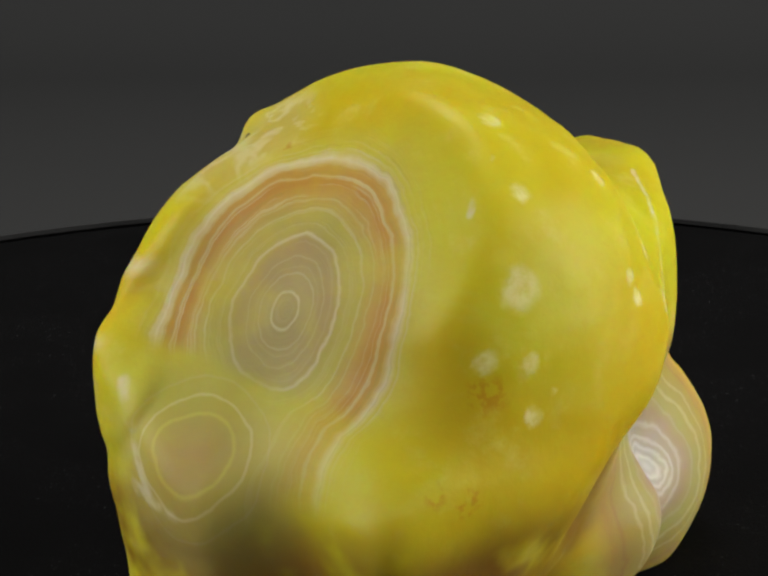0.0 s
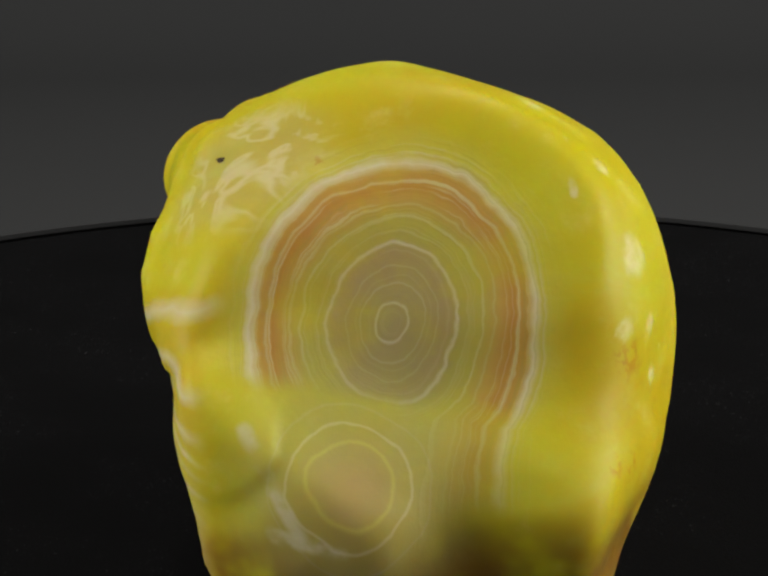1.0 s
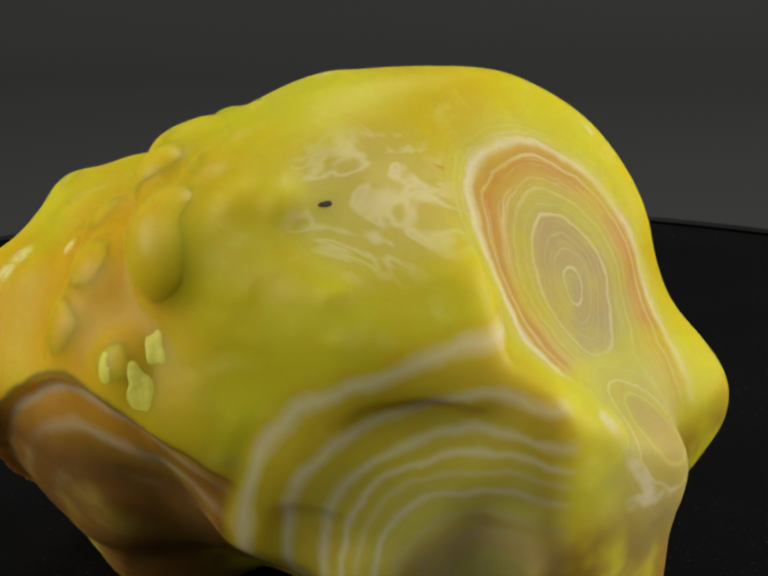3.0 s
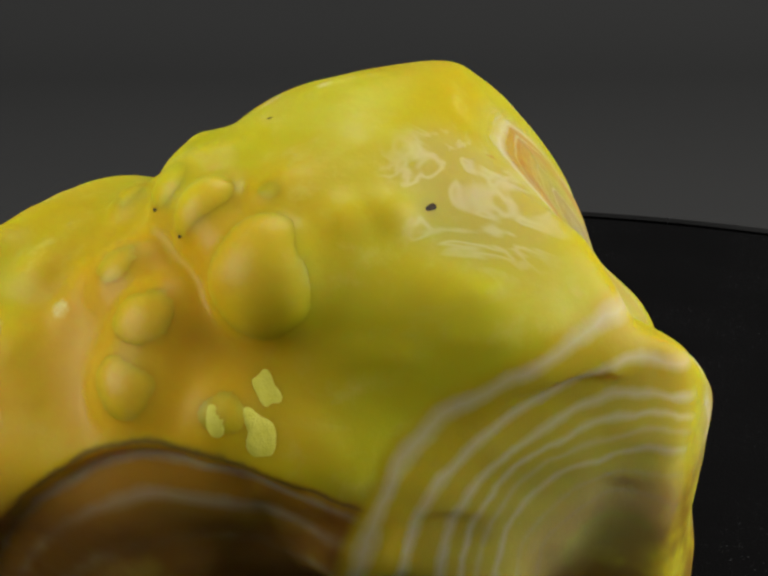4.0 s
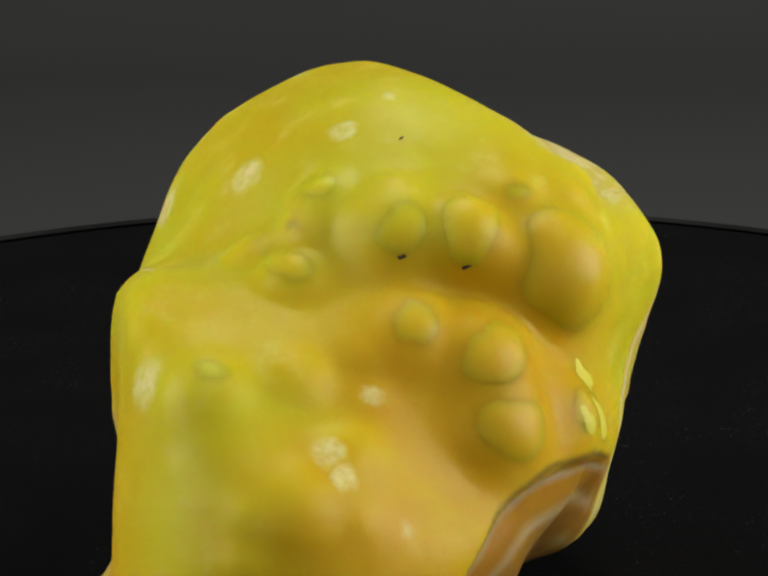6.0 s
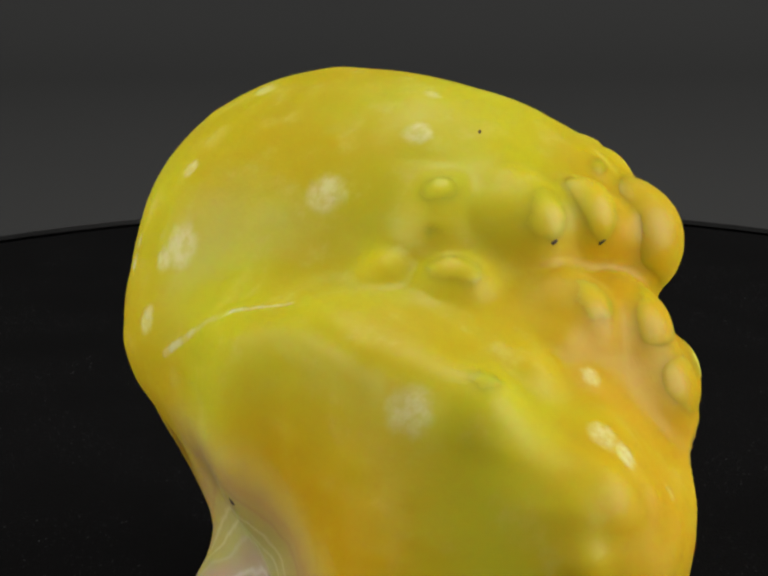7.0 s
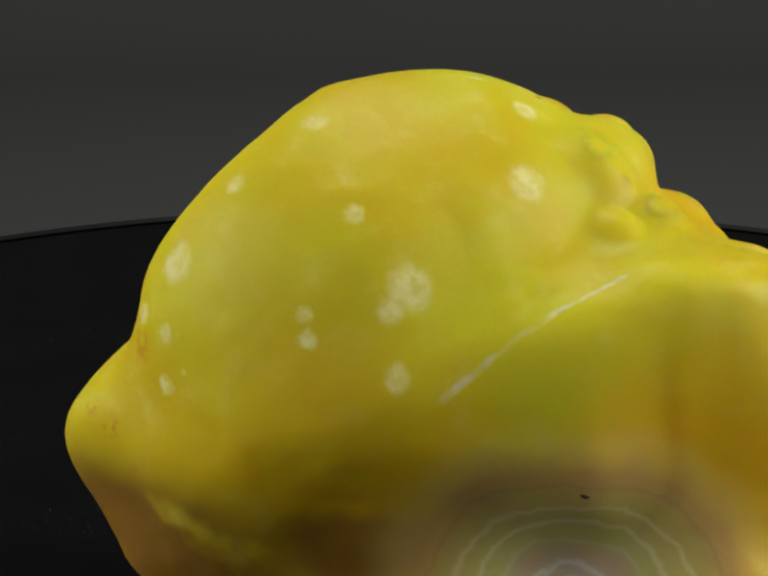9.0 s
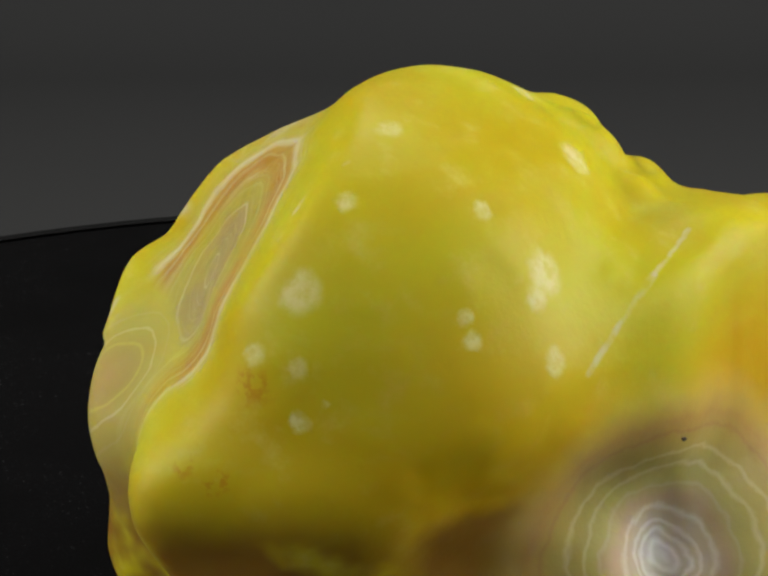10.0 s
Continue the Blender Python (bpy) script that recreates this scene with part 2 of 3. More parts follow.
    n.set("Specular IOR Level", 0.16 if banded else 0.22)
    n.set("Subsurface Weight", 0.8)
    n.set("Subsurface Radius", (1.0, 0.55, 0.05))
    n.set("Subsurface Scale", 0.0070 if banded else 0.0045)
    return n.mat


def black_top():
    n = Net("black_dusty_felt")
    dust = n.noise(n.place, 22.0, 2.0, 0.7)["Fac"]
    patch = n.noise(n.place, 0.7, 3.0)["Fac"]
    specks = n.num("MULTIPLY", n.step(dust, 0.66, 0.72), n.step(patch, 0.42, 0.58))
    n.set("Base Color", n.mix(specks, n.mix(patch, (0.0030, 0.0030, 0.0031), (0.0048, 0.0048, 0.0051)), (0.05, 0.05, 0.052)))
    n.set("Roughness", 0.85)
    n.set("Specular IOR Level", 0.04)
    n.bump(n.noise(n.place, 30.0)["Fac"], 0.0002, 0.5)
    return n.mat


def black_gloss():
    n = Net("black_gloss_plastic")
    n.set("Base Color", (0.006, 0.006, 0.006))
    worn = n.noise(n.place, 0.16, 2.0)["Fac"]
    n.set("Roughness", n.step(worn, 0.40, 0.60, 0.16, 0.5))
    n.bump(n.noise(n.place, 9.0)["Fac"], 0.0001, 0.3)
    return n.mat


def grey_paper():
    n = Net("grey_backdrop_paper")
    n.set("Base Color", n.mix(n.noise(n.place, 0.05, 3.0)["Fac"], (0.043, 0.044, 0.044), (0.050, 0.050, 0.050)))
    n.set("Roughness", 0.95)
    n.set("Specular IOR Level", 0.1)
    n.bump(n.noise(n.place, 12.0)["Fac"], 0.0002, 0.2)
    return n.mat


def flake(name, inner, outer):
    n = Net(name)
    grain = n.noise(n.place, 9.0, 4.0, 0.7)["Fac"]
    n.set("Base Color", n.mix(grain, inner, outer))
    n.set("Roughness", 0.45)
    n.set("Specular IOR Level", 0.2)
    n.bump(grain, 0.0003, 0.6)
    return n.mat


CUT_AT, CUT_WAY = np.array((-0.887, -1.490, 3.872)), np.array((-0.5138, -0.5877, 0.6253))
EYE = (2.95, 0.85, 0.66)
STONE, NODULE, FELT, GLOSS, PAPER = chalcedony("banded_yellow_chalcedony", True), chalcedony("yellow_chalcedony", False), black_top(), black_gloss(), grey_paper()
SOOT, LIME = flake("dark_speck", (0.02, 0.02, 0.02), (0.08, 0.05, 0.02)), flake("lime_chip", (0.64, 0.58, 0.03), (0.74, 0.69, 0.12))



# ---- helpers for meshes ----
def part(name, bm, mat, parent, label=""):
    me = bpy.data.meshes.new(name)
    bm.to_mesh(me)
    bm.free()
    return mesh_part(name, me, mat, parent, label)


def mesh_part(name, me, mat, parent, label=""):
    me.materials.append(mat)
    for p in me.polygons:
        p.use_smooth = True
    ob = new(name, me)
    ob.parent = parent
    return tagged(ob, label)


def lathe(profile, steps=128):
    bm = bmesh.new()
    rings = []
    for r, z in profile:
        rings.append([bm.verts.new((r * math.cos(a), r * math.sin(a), z)) for a in
                      (2 * math.pi * i / steps for i in range(steps))] if r > 1e-6 else [bm.verts.new((0, 0, z))])
    for a, b in zip(rings, rings[1:]):
        for i in range(steps):
            j = (i + 1) % steps
            if len(a) == 1:
                bm.faces.new((a[0], b[j], b[i]))
            elif len(b) == 1:
                bm.faces.new((a[i], a[j], b[0]))
            else:
                bm.faces.new((a[i], a[j], b[j], b[i]))
    bmesh.ops.recalc_face_normals(bm, faces=bm.faces)
    return bm


# ---- setting ----
bm = bmesh.new()
sweep = [(-2.0, -0.05), (0.45, -0.05)] + [(0.45 + 0.15 * math.sin(a * math.pi / 2 / 10), 0.10 - 0.15 * math.cos(a * math.pi / 2 / 10)) for a in range(1, 11)] + [(0.60, 1.6)]
rows = [[bm.verts.new((x, y, z)) for x in (-2.5, 2.5)] for y, z in sweep]
for a, b in zip(rows, rows[1:]):
    bm.faces.new((a[0], a[1], b[1], b[0]))
tagged(part("backdrop", bm, PAPER, None), "plain dark grey paper backdrop sweeping up behind the turntable", "backdrop", kind="structure")

table = tagged(new("turntable"), "round black turntable with a dusty felt top and glossy rim", "turntable")
part("platter", lathe([(0, -0.0101), (0.159, -0.0101), (0.1612, -0.0105), (0.1612, -0.022), (0, -0.022)]), FELT, table)
part("rim", lathe([(0.1614, -0.0101), (0.1640, -0.0101), (0.1652, -0.0110), (0.1655, -0.013), (0.1655, -0.024), (0.1614, -0.024)]), GLOSS, table)
part("base", lathe([(0, -0.022), (0.11, -0.022), (0.12, -0.05), (0, -0.05)]), FELT, table)


# ---- the stone ----
# Its lumps, in centimetres: the centre, and how far each reaches round about.
DOME = ((0, 0, 3.2), (
    2.36, 2.33, 2.36, 2.38, 2.66, 2.37, 2.28, 2.67, 3.01, 2.01, 2.45, 3.02, 2.92, 3.01, 1.95, 2.74, 3.38, 2.55, 2.45, 2.51,
    2.88, 3.20, 1.98, 2.69, 3.30, 3.02, 2.72, 2.27, 2.87, 3.22, 2.19, 2.27, 2.55, 3.13, 2.59, 2.23, 2.85, 2.97, 2.94, 2.26,
    2.54, 3.15, 2.28, 2.45, 2.43, 2.61, 3.11, 2.13, 2.43, 2.96, 2.27, 2.80, 2.20, 2.52, 3.00, 2.09, 2.53, 2.60, 2.31, 2.75,
    2.25, 2.44, 2.59, 2.34,
))
FRONT = ((-0.75, -1.45, 2), (
    1.29, 2.07, 1.17, 2.27, 1.04, 1.31, 2.75, 0.96, 1.73, 2.09, 1.16, 2.55, 1.27, 1.53, 2.62, 1.04, 2.01, 1.85, 1.47, 2.34,
    0.80, 1.86, 1.81, 1.43, 1.74, 1.48, 1.80, 2.72, 1.39, 2.17, 2.40, 1.84, 2.84, 1.79, 2.14, 2.98, 1.93, 2.76, 2.62, 2.45,
))
FLANK = ((-1.5, 0.3, 2.1), (
    1.51, 1.49, 1.59, 1.32, 1.70, 1.51, 1.17, 1.63, 1.41, 1.50, 1.55, 1.13, 1.63, 1.47, 1.21, 1.56, 1.29, 1.56, 1.49, 0.82,
    1.57, 1.40, 1.34, 1.51, 1.12, 1.55, 1.43, 1.15, 1.52, 1.32, 1.44, 1.47, 1.23, 1.50, 1.42, 1.34, 1.48, 1.40, 1.44, 1.44,
))
BACK = ((-0.3, 1.9, 2.4), (
    1.98, 1.28, 1.96, 1.84, 1.44, 2.34, 1.31, 1.71, 1.88, 1.18, 2.06, 1.41, 1.40, 2.08, 1.19, 1.68, 1.72, 1.24, 2.00, 1.35,
    1.56, 1.80, 1.13, 1.77, 1.43, 1.34, 1.71, 1.03, 1.53, 1.41, 1.16, 1.60, 1.27, 1.34, 1.38, 1.24,
))
ARM = ((2, 2.3, 1.8), (
    2.30, 2.35, 2.50, 2.21, 2.40, 2.36, 2.21, 2.32, 2.50, 2.20, 2.09, 2.36, 2.19, 2.22, 2.11, 1.89, 2.53, 2.11, 1.51, 2.13,
    1.92, 2.33, 2.00, 0.99, 2.25, 1.93, 1.96, 1.97, 1.48, 2.24, 1.90, 1.53, 2.00, 1.73, 2.08, 1.87, 1.52, 2.03, 1.78, 1.84,
    1.90, 1.66, 1.97, 1.82, 1.69, 1.86, 1.76, 1.82,
))
SIDE = ((1.4, 0.1, 1.9), (
    2.17, 1.96, 2.13, 1.97, 1.97, 2.43, 1.84, 1.94, 2.14, 1.86, 2.21, 1.86, 1.96, 2.13, 1.78, 1.91, 1.88, 1.92, 1.83, 1.75,
    1.92, 1.89, 1.79, 1.26, 1.74, 1.96, 1.74, 1.71, 1.70, 1.74, 1.84, 1.56, 1.69, 1.84, 1.68, 1.72, 1.56, 1.66, 1.77, 1.59,
    1.65, 1.59, 1.60, 1.63,
))
TAIL = ((1, 3.4, 1.2), (
    1.63, 1.67, 1.61, 1.63, 1.64, 1.54, 1.61, 1.58, 1.48, 1.65, 1.55, 1.41, 1.60, 1.44, 1.58, 1.55, 1.23, 1.61, 1.48, 1.38,
    1.55, 1.23, 1.60, 1.49, 0.77, 1.56, 1.34, 1.47, 1.52, 1.11, 1.54, 1.45, 1.23, 1.48, 1.34, 1.43,
))
KNOB = ((0.1, -2, 1.9), (
    1.17, 1.05, 1.22, 1.19, 1.25, 1.32, 1.27, 1.30, 1.27, 1.27, 1.42, 1.28, 1.61, 1.40, 1.31, 1.51, 1.31, 1.67, 1.50, 1.33,
    1.30, 1.39, 1.17, 1.41, 1.37, 1.73, 1.59, 1.34, 1.59, 1.51, 1.42, 1.83, 1.53, 1.92, 1.81, 1.74,
))
LOBE = ((2.6, 1.3, 1), (
    0.56, 0.40, 0.76, 0.15, 0.39, 0.75, 0.22, 0.68, 0.19, 0.31, 0.93, 0.15, 0.15, 0.45, 0.31, 0.88, 0.15, 0.44, 0.84, 0.21,
    0.86, 0.15, 0.55, 1.00, 0.15, 0.84, 0.35, 0.52, 1.17, 0.15, 0.81, 1.02, 0.30, 1.11, 0.65, 0.84,
))
SHOULDER = ((-1.25, 0.35, 3.6), (
    1.19, 1.18, 1.18, 1.06, 1.29, 1.12, 1.17, 1.09, 1.14, 1.66, 1.07, 1.33, 1.00, 1.07, 1.89, 1.03, 1.19, 1.59, 1.04, 1.50,
    1.04, 1.12, 2.00, 1.03, 1.27, 1.31, 1.04, 1.81, 1.10, 1.09, 1.71, 1.07, 1.15, 1.27, 1.11, 1.37,
))
FOOT = ((0.3, 0.3, 0.7), (
    2.24, 2.13, 2.21, 2.23, 1.93, 2.44, 2.15, 1.75, 2.31, 2.03, 2.63, 2.35, 1.92, 2.35, 2.20, 2.56, 2.03, 1.92, 2.40, 2.16,
    1.74, 1.91, 2.04, 2.41, 1.22, 1.92, 1.85, 1.83,
))
LUMPS = [BACK, ARM, TAIL, LOBE, FOOT]
# Low swellings and dents: centre and rise, in centimetres.
UPPER_SWELLS = [
    (0.1, 0.7, 5.3, 0.04), (0.6, -0.2, 5.3, -0.05), (-0.1, -0.9, 5.2, 0.05), (-0.8, 0.1, 5.1, -0.06), (1.4, 0, 5, -0.03),
    (0.3, 1.7, 4.9, -0.05), (-0.8, 1.9, 4.8, 0.03), (-0.7, -0.5, 4.8, -0.12), (-1.5, 0.4, 4.7, -0.09), (-1.3, -0.4, 4.7, -0.03),
    (0.4, 2.4, 4.7, 0.04), (-1, -0.9, 4.5, 0.1), (2, -0.2, 4.5, -0.03), (-1.2, 2.3, 4.4, -0.04), (-0.4, 2.5, 4.4, -0.07),
    (1.2, 2, 4.4, -0.08), (-2, -0.4, 4.3, -0.06), (-1.9, 0.9, 4.2, -0.11), (0.6, 2.5, 4.2, -0.06), (-1.5, -0.9, 4.1, -0.04),
    (0.5, 3, 4, -0.03), (1.6, 2.4, 4, -0.05), (2.2, 0.3, 4, -0.08), (2.2, 1.3, 4, -0.18), (-1, 2.6, 3.9, -0.06),
    (-2.6, -0.5, 3.8, 0.04), (3, 1.3, 3.8, 0.13), (-0.4, 3.1, 3.7, 0.04), (-1.2, -1.5, 3.6, -0.08), (0.4, -2.7, 3.6, -0.03),
]
FRONT_SWELLS = [
    (2.3, -1.5, 3.5, -0.05), (2.6, -0.1, 3.5, -0.13), (-2.8, -0.4, 3.3, -0.24), (-2.3, -1.1, 3.2, -0.14), (-0.2, -2.5, 3.2, -0.1),
    (-2.9, -1, 3, 0.15), (-1.1, -1.9, 2.9, -0.14), (1.5, -2.5, 2.8, -0.09), (-1.8, -2.1, 2.6, -0.09), (-2.8, -1.5, 2.5, -0.15),
    (0.7, -3, 2.5, -0.09), (-2.4, -2.1, 2.4, 0.05), (-1.5, -2.8, 2.3, -0.12), (1.5, -2.4, 2, -0.05), (2.1, -1.2, 1.9, -0.26),
    (-0.1, -3.5, 1.5, 0.06), (0.8, -2.7, 1.1, -0.17), (2.2, -1.3, 1.1, -0.14), (0.2, -3.2, 0.9, -0.12), (2.1, -0.7, 0.9, -0.18),
    (-1.9, -2.4, 0.7, -0.17), (0.2, -3, 0.4, 0.2), (-2, -2.4, 0.1, 0.21), (-1, 0.1, -0.2, -0.1), (-2.4, -1.2, -0.5, 0.07),
]
BACK_SWELLS = [
    (2.9, 3.2, 3.3, -0.04), (-0.4, 3.4, 3.1, -0.07), (-2.6, 0.5, 3, -0.05), (-1.3, 2.4, 2.9, -0.18), (-2, 1.4, 2.8, -0.16),
    (3, 3.4, 2.7, 0.06), (0.1, 3.8, 2.6, -0.1), (-1.5, 2.3, 2.3, 0.17), (-0.3, 3.5, 2.3, 0.07), (2.8, 1, 2.2, 0.03),
    (-2.4, 0.5, 2.1, -0.06), (-0.2, 3.5, 1.5, 0.06), (2.4, 0.2, 1.5, -0.27), (-2.2, 0.5, 1.4, -0.11), (2.9, 1.5, 1.3, -0.12),
    (2.5, 0.9, 1, -0.27), (-1.7, 1, 0.9, -0.27), (-1.6, 1.5, 0.9, 0.14), (-1.9, 0.6, 0.5, 0.17), (-1.3, 1, 0.4, -0.07),
    (0.1, 3, 0.2, -0.06), (3.8, 2.3, 0.2, -0.09), (3.5, 2, -0.6, -0.18),
]
SWELLS = UPPER_SWELLS + FRONT_SWELLS + BACK_SWELLS

# The knobs of the crust: centre and radius, in centimetres.
UPPER_KNOBS = [
    (0.39, 2.12, 4.36, 0.48),
    (-0.17, 2.27, 4.36, 0.42),
    (-0.96, 2.15, 3.96, 0.63),
    (-0.65, 1.76, 4.42, 0.46),
    (-1.44, 1.21, 4.50, 0.22),
    (-1.28, 1.62, 4.45, 0.23),
    (0.94, 1.62, 4.49, 0.39),
    (0.38, 1.93, 4.60, 0.31),
    (1.08, 1.75, 4.31, 0.39),
    (-0.47, 2.31, 4.17, 0.35),
    (0.63, 2.02, 4.45, 0.34),
]
MIDDLE_KNOBS = [
    (-0.15, 2.85, 3.34, 0.55),
    (-0.21, 3.08, 2.83, 0.58),
    (0.47, 2.79, 3.57, 0.50),
    (1.35, 2.21, 3.95, 0.39),
    (1.68, 1.70, 4.05, 0.26),
    (-0.92, 2.70, 2.70, 0.45),
    (0.88, 3.02, 3.55, 0.24),
]
OUTER_KNOBS = [
    (1.55, 3.18, 3.39, 0.40),
    (1.17, 3.76, 2.92, 0.31),
    (1.69, 4.17, 2.73, 0.41),
    (1.98, 4.26, 2.74, 0.26),
    (2.27, 3.38, 3.42, 0.43),
    (0.79, 3.92, 2.27, 0.20),
    (1.37, 3.85, 3.05, 0.17),
    (1.21, 4.04, 2.91, 0.10),
    (0.88, 3.33, 3.29, 0.14),
    (1.61, 3.34, 3.48, 0.16),
    (1.73, 4.38, 2.73, 0.16),
    (2.07, 4.42, 2.43, 0.23),
    (1.16, 4.29, 2.62, 0.12),
]


def facing(n):
    """n ways spread evenly over a sphere."""
    i = np.arange(n) + 0.5
    z, a = 1 - 2 * i / n, i * math.pi * (3 - 5 ** 0.5)
    r = np.sqrt(1 - z * z)
    return np.stack([r * np.cos(a), r * np.sin(a), z], 1)


def soft_max(e, soft):
    m = e.max(-1, keepdims=True)
    return soft * (m[..., 0] / soft + np.log(np.exp((e - m) / soft).sum(-1)))


def boulder(q, centre, reach, soft=0.11):
    """A rounded convex lump that reaches so far from its centre in evenly spread ways."""
    return soft_max((q - np.array(centre)) @ facing(len(reach)).T - np.array(reach), soft)


def joined(fields, soft):
    return -soft_max(-np.stack(fields, 1), soft)


def ripple(q, often, seed):
    """Low uneven waves over the surface, from -1 to 1."""
    rng = np.random.RandomState(seed)
    total = 0.0
    for _ in range(7):
        way = rng.normal(size=3)
        total = total + np.sin(q @ (way / np.linalg.norm(way)) * often * rng.uniform(0.7, 1.6) + rng.uniform(0, 6.3) + 0.8 * total)
    return total / 4.0


def crust_field(q):
    sawn = soft_max(np.stack([boulder(q, *DOME, 0.15), (q - CUT_AT) @ CUT_WAY - 0.02], 1), 0.04)
    trunk = joined([sawn, boulder(q, *SIDE)], 0.4)
    brow = joined([boulder(q, *FRONT), boulder(q, *KNOB)], 0.4)
    cheek = joined([boulder(q, *FLANK), boulder(q, *SHOULDER)], 0.4)
    f = joined([trunk, brow, cheek] + [boulder(q, *lump) for lump in LUMPS] + [np.sqrt(((q - np.array((2.5, 2.45, -0.1))) ** 2).sum(1)) - 1.45], 0.28)
    for x, y, z, rise in SWELLS:
        f = f - rise * np.exp(-((q - np.array((x, y, z))) ** 2).sum(1) / 0.605)
    return f


def stone_field(q):
    f = crust_field(q) + 0.014 * ripple(q, 3.1, 1) + 0.006 * ripple(q, 9.0, 2)
    f += 0.03 * ripple(q, 4.5, 3) * np.clip((1.0 - q[:, 0] * 0.9 - q[:, 2] * 0.25 - 1.6), 0, 1)
    for c in ((-0.3, 2.3, 4.3), (0.2, 3.2, 3.2), (1.5, 3.7, 3.0)):
        f += 0.12 * np.exp(-((q - np.array(c)) ** 2).sum(1))
    edge = 2.55 - 0.33 * (q @ np.array((0.89, 0.45, 0.0)) - 0.75) ** 2
    under = np.clip((edge - q[:, 2]) / 0.14, 0, 1) * np.clip((q @ np.array((-0.45, 0.89, 0.0)) - 1.3) / 0.6, 0, 1) * np.clip((q[:, 2] - edge + 2.2) / 0.9, 0, 1)
    f += 0.13 * under * np.clip((q @ np.array((0.89, 0.45, 0.0)) + 0.4) / 0.5, 0, 1)
    knobs = [np.sqrt(((q - np.array(k[:3])) ** 2).sum(1)) - 0.955 * k[3] for k in UPPER_KNOBS + MIDDLE_KNOBS + OUTER_KNOBS]
    f = joined([f, joined(knobs, 0.05)], 0.07)
    return np.maximum(f, -0.98 - q[:, 2])


def skin(field, low, high, step):
    """The surface of a field as a mesh of quads (surface nets)."""
    low, k = np.array(low, float), 4
    n = [int(math.ceil((b - a) / (step * k))) * k + 1 for a, b in zip(low, high)]
    coarse = [np.arange((m - 1) // k + 1) * step * k + a for m, a in zip(n, low)]
    c = np.stack(np.meshgrid(*coarse, indexing="ij"), -1)
    f = field(c.reshape(-1, 3)).reshape(c.shape[:3])
    for axis in range(3):
        f = np.repeat(f, k, axis)
    off = k // 2
    f = f[off:off + n[0], off:off + n[1], off:off + n[2]]
    f = np.pad(f, [(0, m - s) for m, s in zip(n, f.shape)], mode="edge").copy()
    idx = np.argwhere(np.abs(f) < step * k * 2.2)
    f[tuple(idx.T)] = field(idx * step + low)
    inside = f < 0
    total = np.zeros(tuple(m - 1 for m in n), np.int8)
    for a in (0, 1):
        for b in (0, 1):
            for d in (0, 1):
                total += inside[a:n[0] - 1 + a, b:n[1] - 1 + b, d:n[2] - 1 + d]
    cells = np.argwhere((total > 0) & (total < 8))
    number = -np.ones(total.shape, np.int64)
    number[tuple(cells.T)] = np.arange(len(cells))
    corner = [np.array((a, b, d)) for a in (0, 1) for b in (0, 1) for d in (0, 1)]
    acc, cnt = np.zeros((len(cells), 3)), np.zeros(len(cells))
    for p in corner:
        for axis in range(3):
            if p[axis]:
                continue
            e = np.eye(3, dtype=int)[axis]
            fa, fb = f[tuple((cells + p).T)], f[tuple((cells + p + e).T)]
            hit = (fa < 0) != (fb < 0)
            w = np.where(hit, fa / np.where(hit, fa - fb, 1), 0)
            acc += np.where(hit[:, None], p + w[:, None] * e, 0)
            cnt += hit
    verts = (cells + acc / cnt[:, None]) * step + low
    quads = []
    for axis in range(3):
        e = np.eye(3, dtype=int)
        b, c2 = e[(axis + 1) % 3], e[(axis + 2) % 3]
        s0 = [slice(1, m - 1) for m in n]
        s0[axis] = slice(0, n[axis] - 1)
        s1 = list(s0)
        s1[axis] = slice(1, n[axis])
        fa, fb = inside[tuple(s0)], inside[tuple(s1)]
        base = np.array([s.start for s in s0])
        for flip, mask in ((False, fa & ~fb), (True, fb & ~fa)):
            at = np.argwhere(mask) + base
            ring = [number[tuple((at - o).T)] for o in (0 * b, b, b + c2, c2)]
            q = np.stack(ring if not flip else ring[::-1], 1)
            quads.append(q[(q >= 0).all(1)])
    me = bpy.data.meshes.new("stone")
    me.from_pydata((verts * 0.01).tolist(), [], np.concatenate(quads).tolist())
    me.update()
    return me


stone = tagged(new("mineral_specimen"), "yellow botryoidal chalcedony lump with a banded sawn face", "mineral")
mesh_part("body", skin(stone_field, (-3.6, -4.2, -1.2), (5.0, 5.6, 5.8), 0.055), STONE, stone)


def nodule(x, y, z, r, seed):
    """A rounded grape-like knob grown on the crust, in centimetres."""
    bm = bmesh.new()
    bmesh.ops.create_icosphere(bm, subdivisions=4, radius=r)
    at = Vector((x, y, z))
    for v in bm.verts:
        d = v.co.normalized()
        v.co *= 1 + 0.025 * noise.noise(d * 1.3 + Vector((seed * 3.7, 0, 0))) + 0.006 * noise.noise(d * 5 + Vector((0, seed, 0)))
        v.co = (v.co + at) * 0.01
    return part("nodule", bm, NODULE, stone)


for i, knob in enumerate(UPPER_KNOBS + MIDDLE_KNOBS + OUTER_KNOBS):
    nodule(*knob, i)


def slope(q):
    e = 0.03
    return np.stack([(stone_field(q + e * a) - stone_field(q - e * a)) / (2 * e) for a in np.eye(3)], 1)


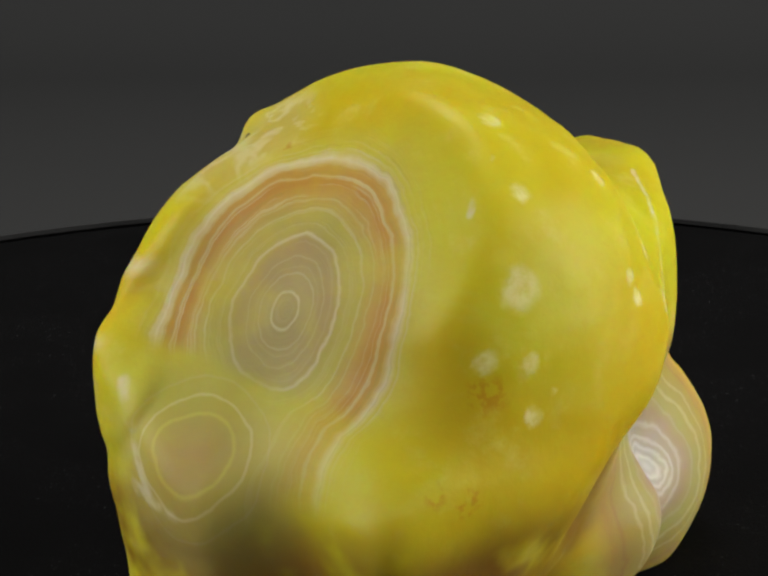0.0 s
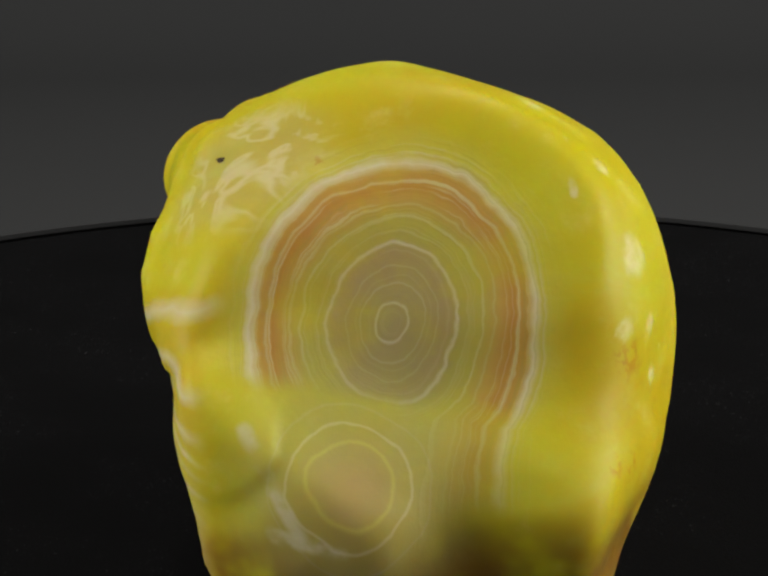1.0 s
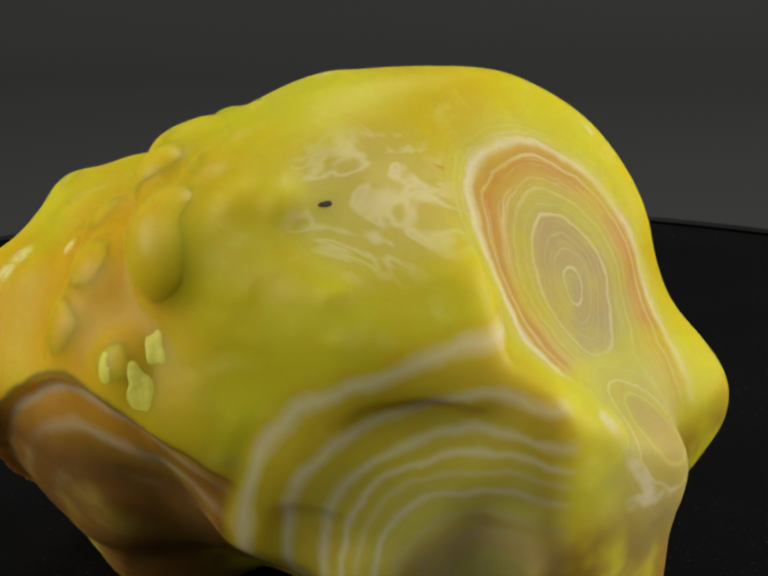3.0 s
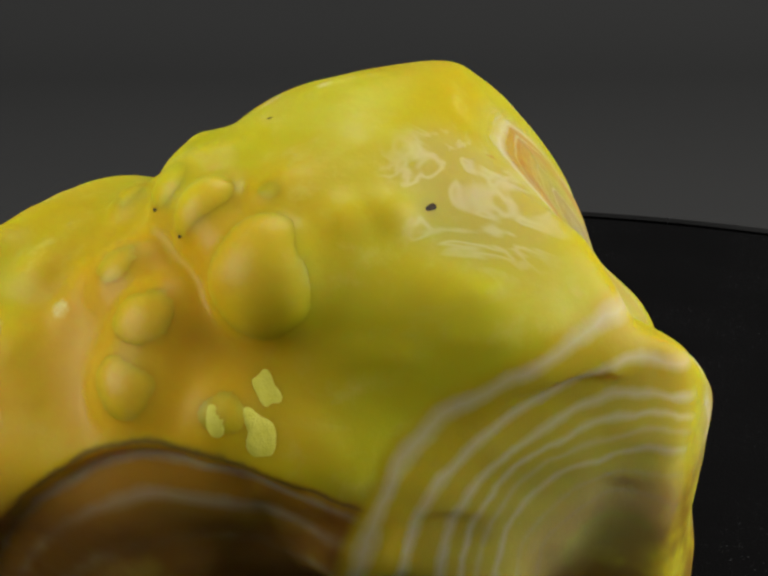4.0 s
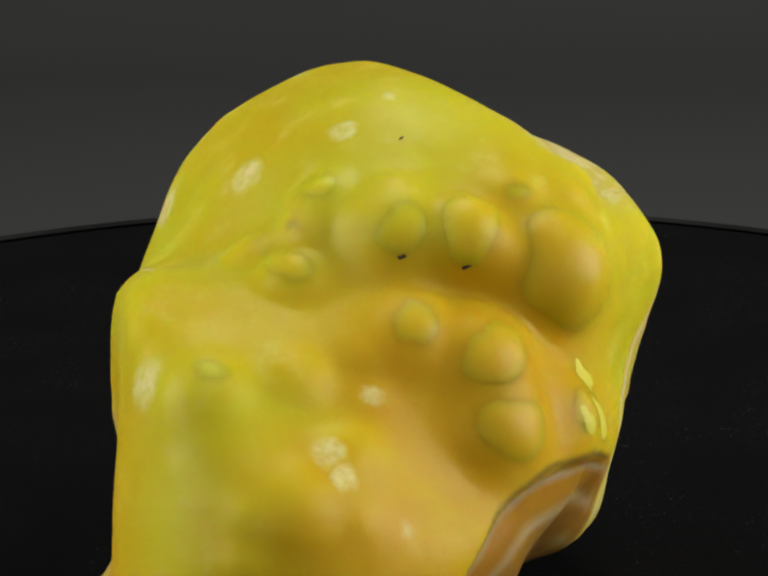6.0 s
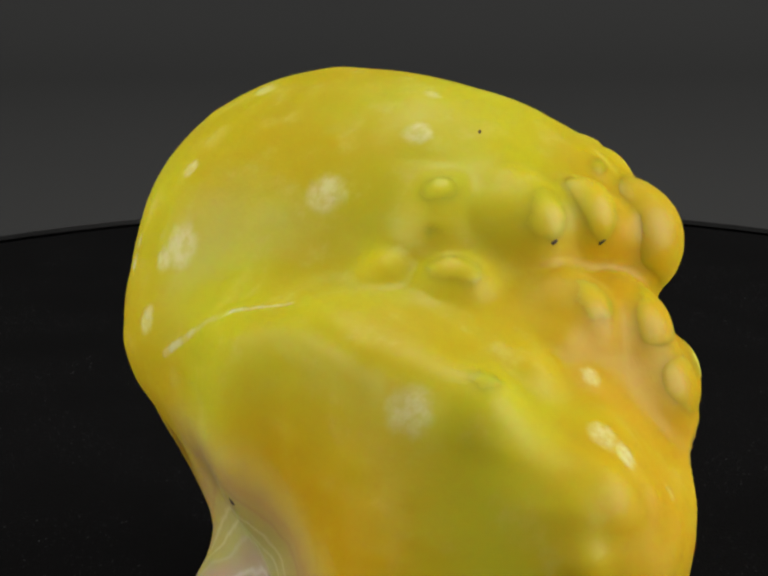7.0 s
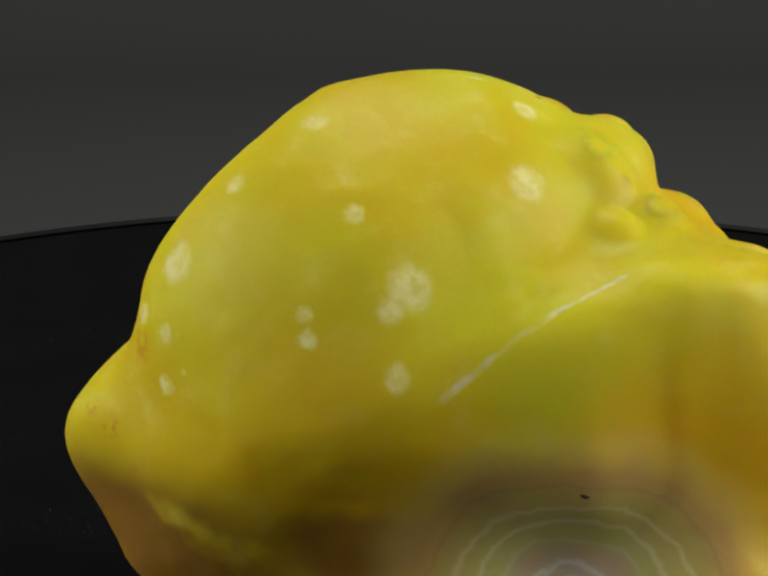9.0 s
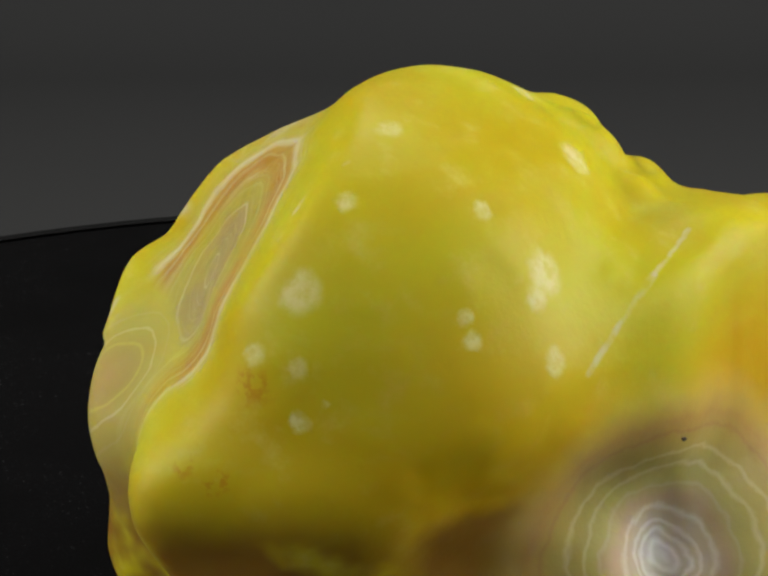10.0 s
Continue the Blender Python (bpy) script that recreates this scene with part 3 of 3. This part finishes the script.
def patch(name, mat, x, y, z, r, seed, stretch=1.0, proud=0.008):
    """An irregular thin flake that hugs the stone round a place, in centimetres."""
    rng = np.random.RandomState(seed)
    at = np.array((x, y, z), float)
    for _ in range(4):
        n = slope(at[None])[0]
        at = at - n * stone_field(at[None])[0] / (n @ n + 1e-6)
    n /= np.linalg.norm(n)
    side = np.cross(n, (0.3, 0.2, 1.0))
    side /= np.linalg.norm(side)
    up = np.cross(n, side)
    a = np.arange(28) * 2 * math.pi / 28
    edge = 1 + sum(rng.uniform(-0.17, 0.17) * np.sin(k * a + rng.uniform(0, 6.3)) for k in (2, 3, 4))
    flat, rise = [at[None]], [np.ones(1)]
    for k in range(1, 7):
        d = r * edge * k / 6
        flat.append(at + side * (d * np.cos(a) / stretch)[:, None] + up * (d * np.sin(a) * stretch)[:, None])
        rise.append(np.full(28, 1.0 - (k / 6) ** 4))
    q, rise = np.concatenate(flat), np.concatenate(rise)
    for _ in range(3):
        g = slope(q)
        q = q - g * (stone_field(q) / ((g * g).sum(1) + 1e-6))[:, None]
    g = slope(q)
    q = q + g / np.linalg.norm(g, axis=1)[:, None] * (proud * rise - 0.002)[:, None]
    faces = [(0, 1 + i, 1 + (i + 1) % 28) for i in range(28)]
    for k in range(5):
        faces += [(1 + 28 * k + i, 29 + 28 * k + i, 29 + 28 * k + (i + 1) % 28, 1 + 28 * k + (i + 1) % 28) for i in range(28)]
    me = bpy.data.meshes.new(name)
    me.from_pydata((q * 0.01).tolist(), [], faces)
    me.update()
    return mesh_part(name, me, mat, stone)


for i, spot in enumerate([(-1.63, 0.84, 4.58, 0.055), (-0.91, 2.74, 3.96, 0.035), (0.45, 2.59, 4.36, 0.03), (-0.13, 2.59, 4.27, 0.03), (0.23, 1.38, 5.08, 0.022), (2.80, 0.98, 2.03, 0.035)]):
    patch("dark_speck", SOOT, *spot, 40 + i, 0.7)
for i, spot in enumerate([(-1.27, 2.49, 3.04, 0.15), (-1.40, 2.66, 2.68, 0.19), (-1.20, 2.99, 2.85, 0.15)]):
    patch("chip", LIME, *spot, 80 + i, 1.25, 0.014)


# ---- motion ----
def motions():
    turn = [(i * 0.25, pose(0, 0, 0, 0, 0, 31.711 * i * 0.25)) for i in range(41)]
    walk(stone, turn)
    walk(table, turn)


motions()
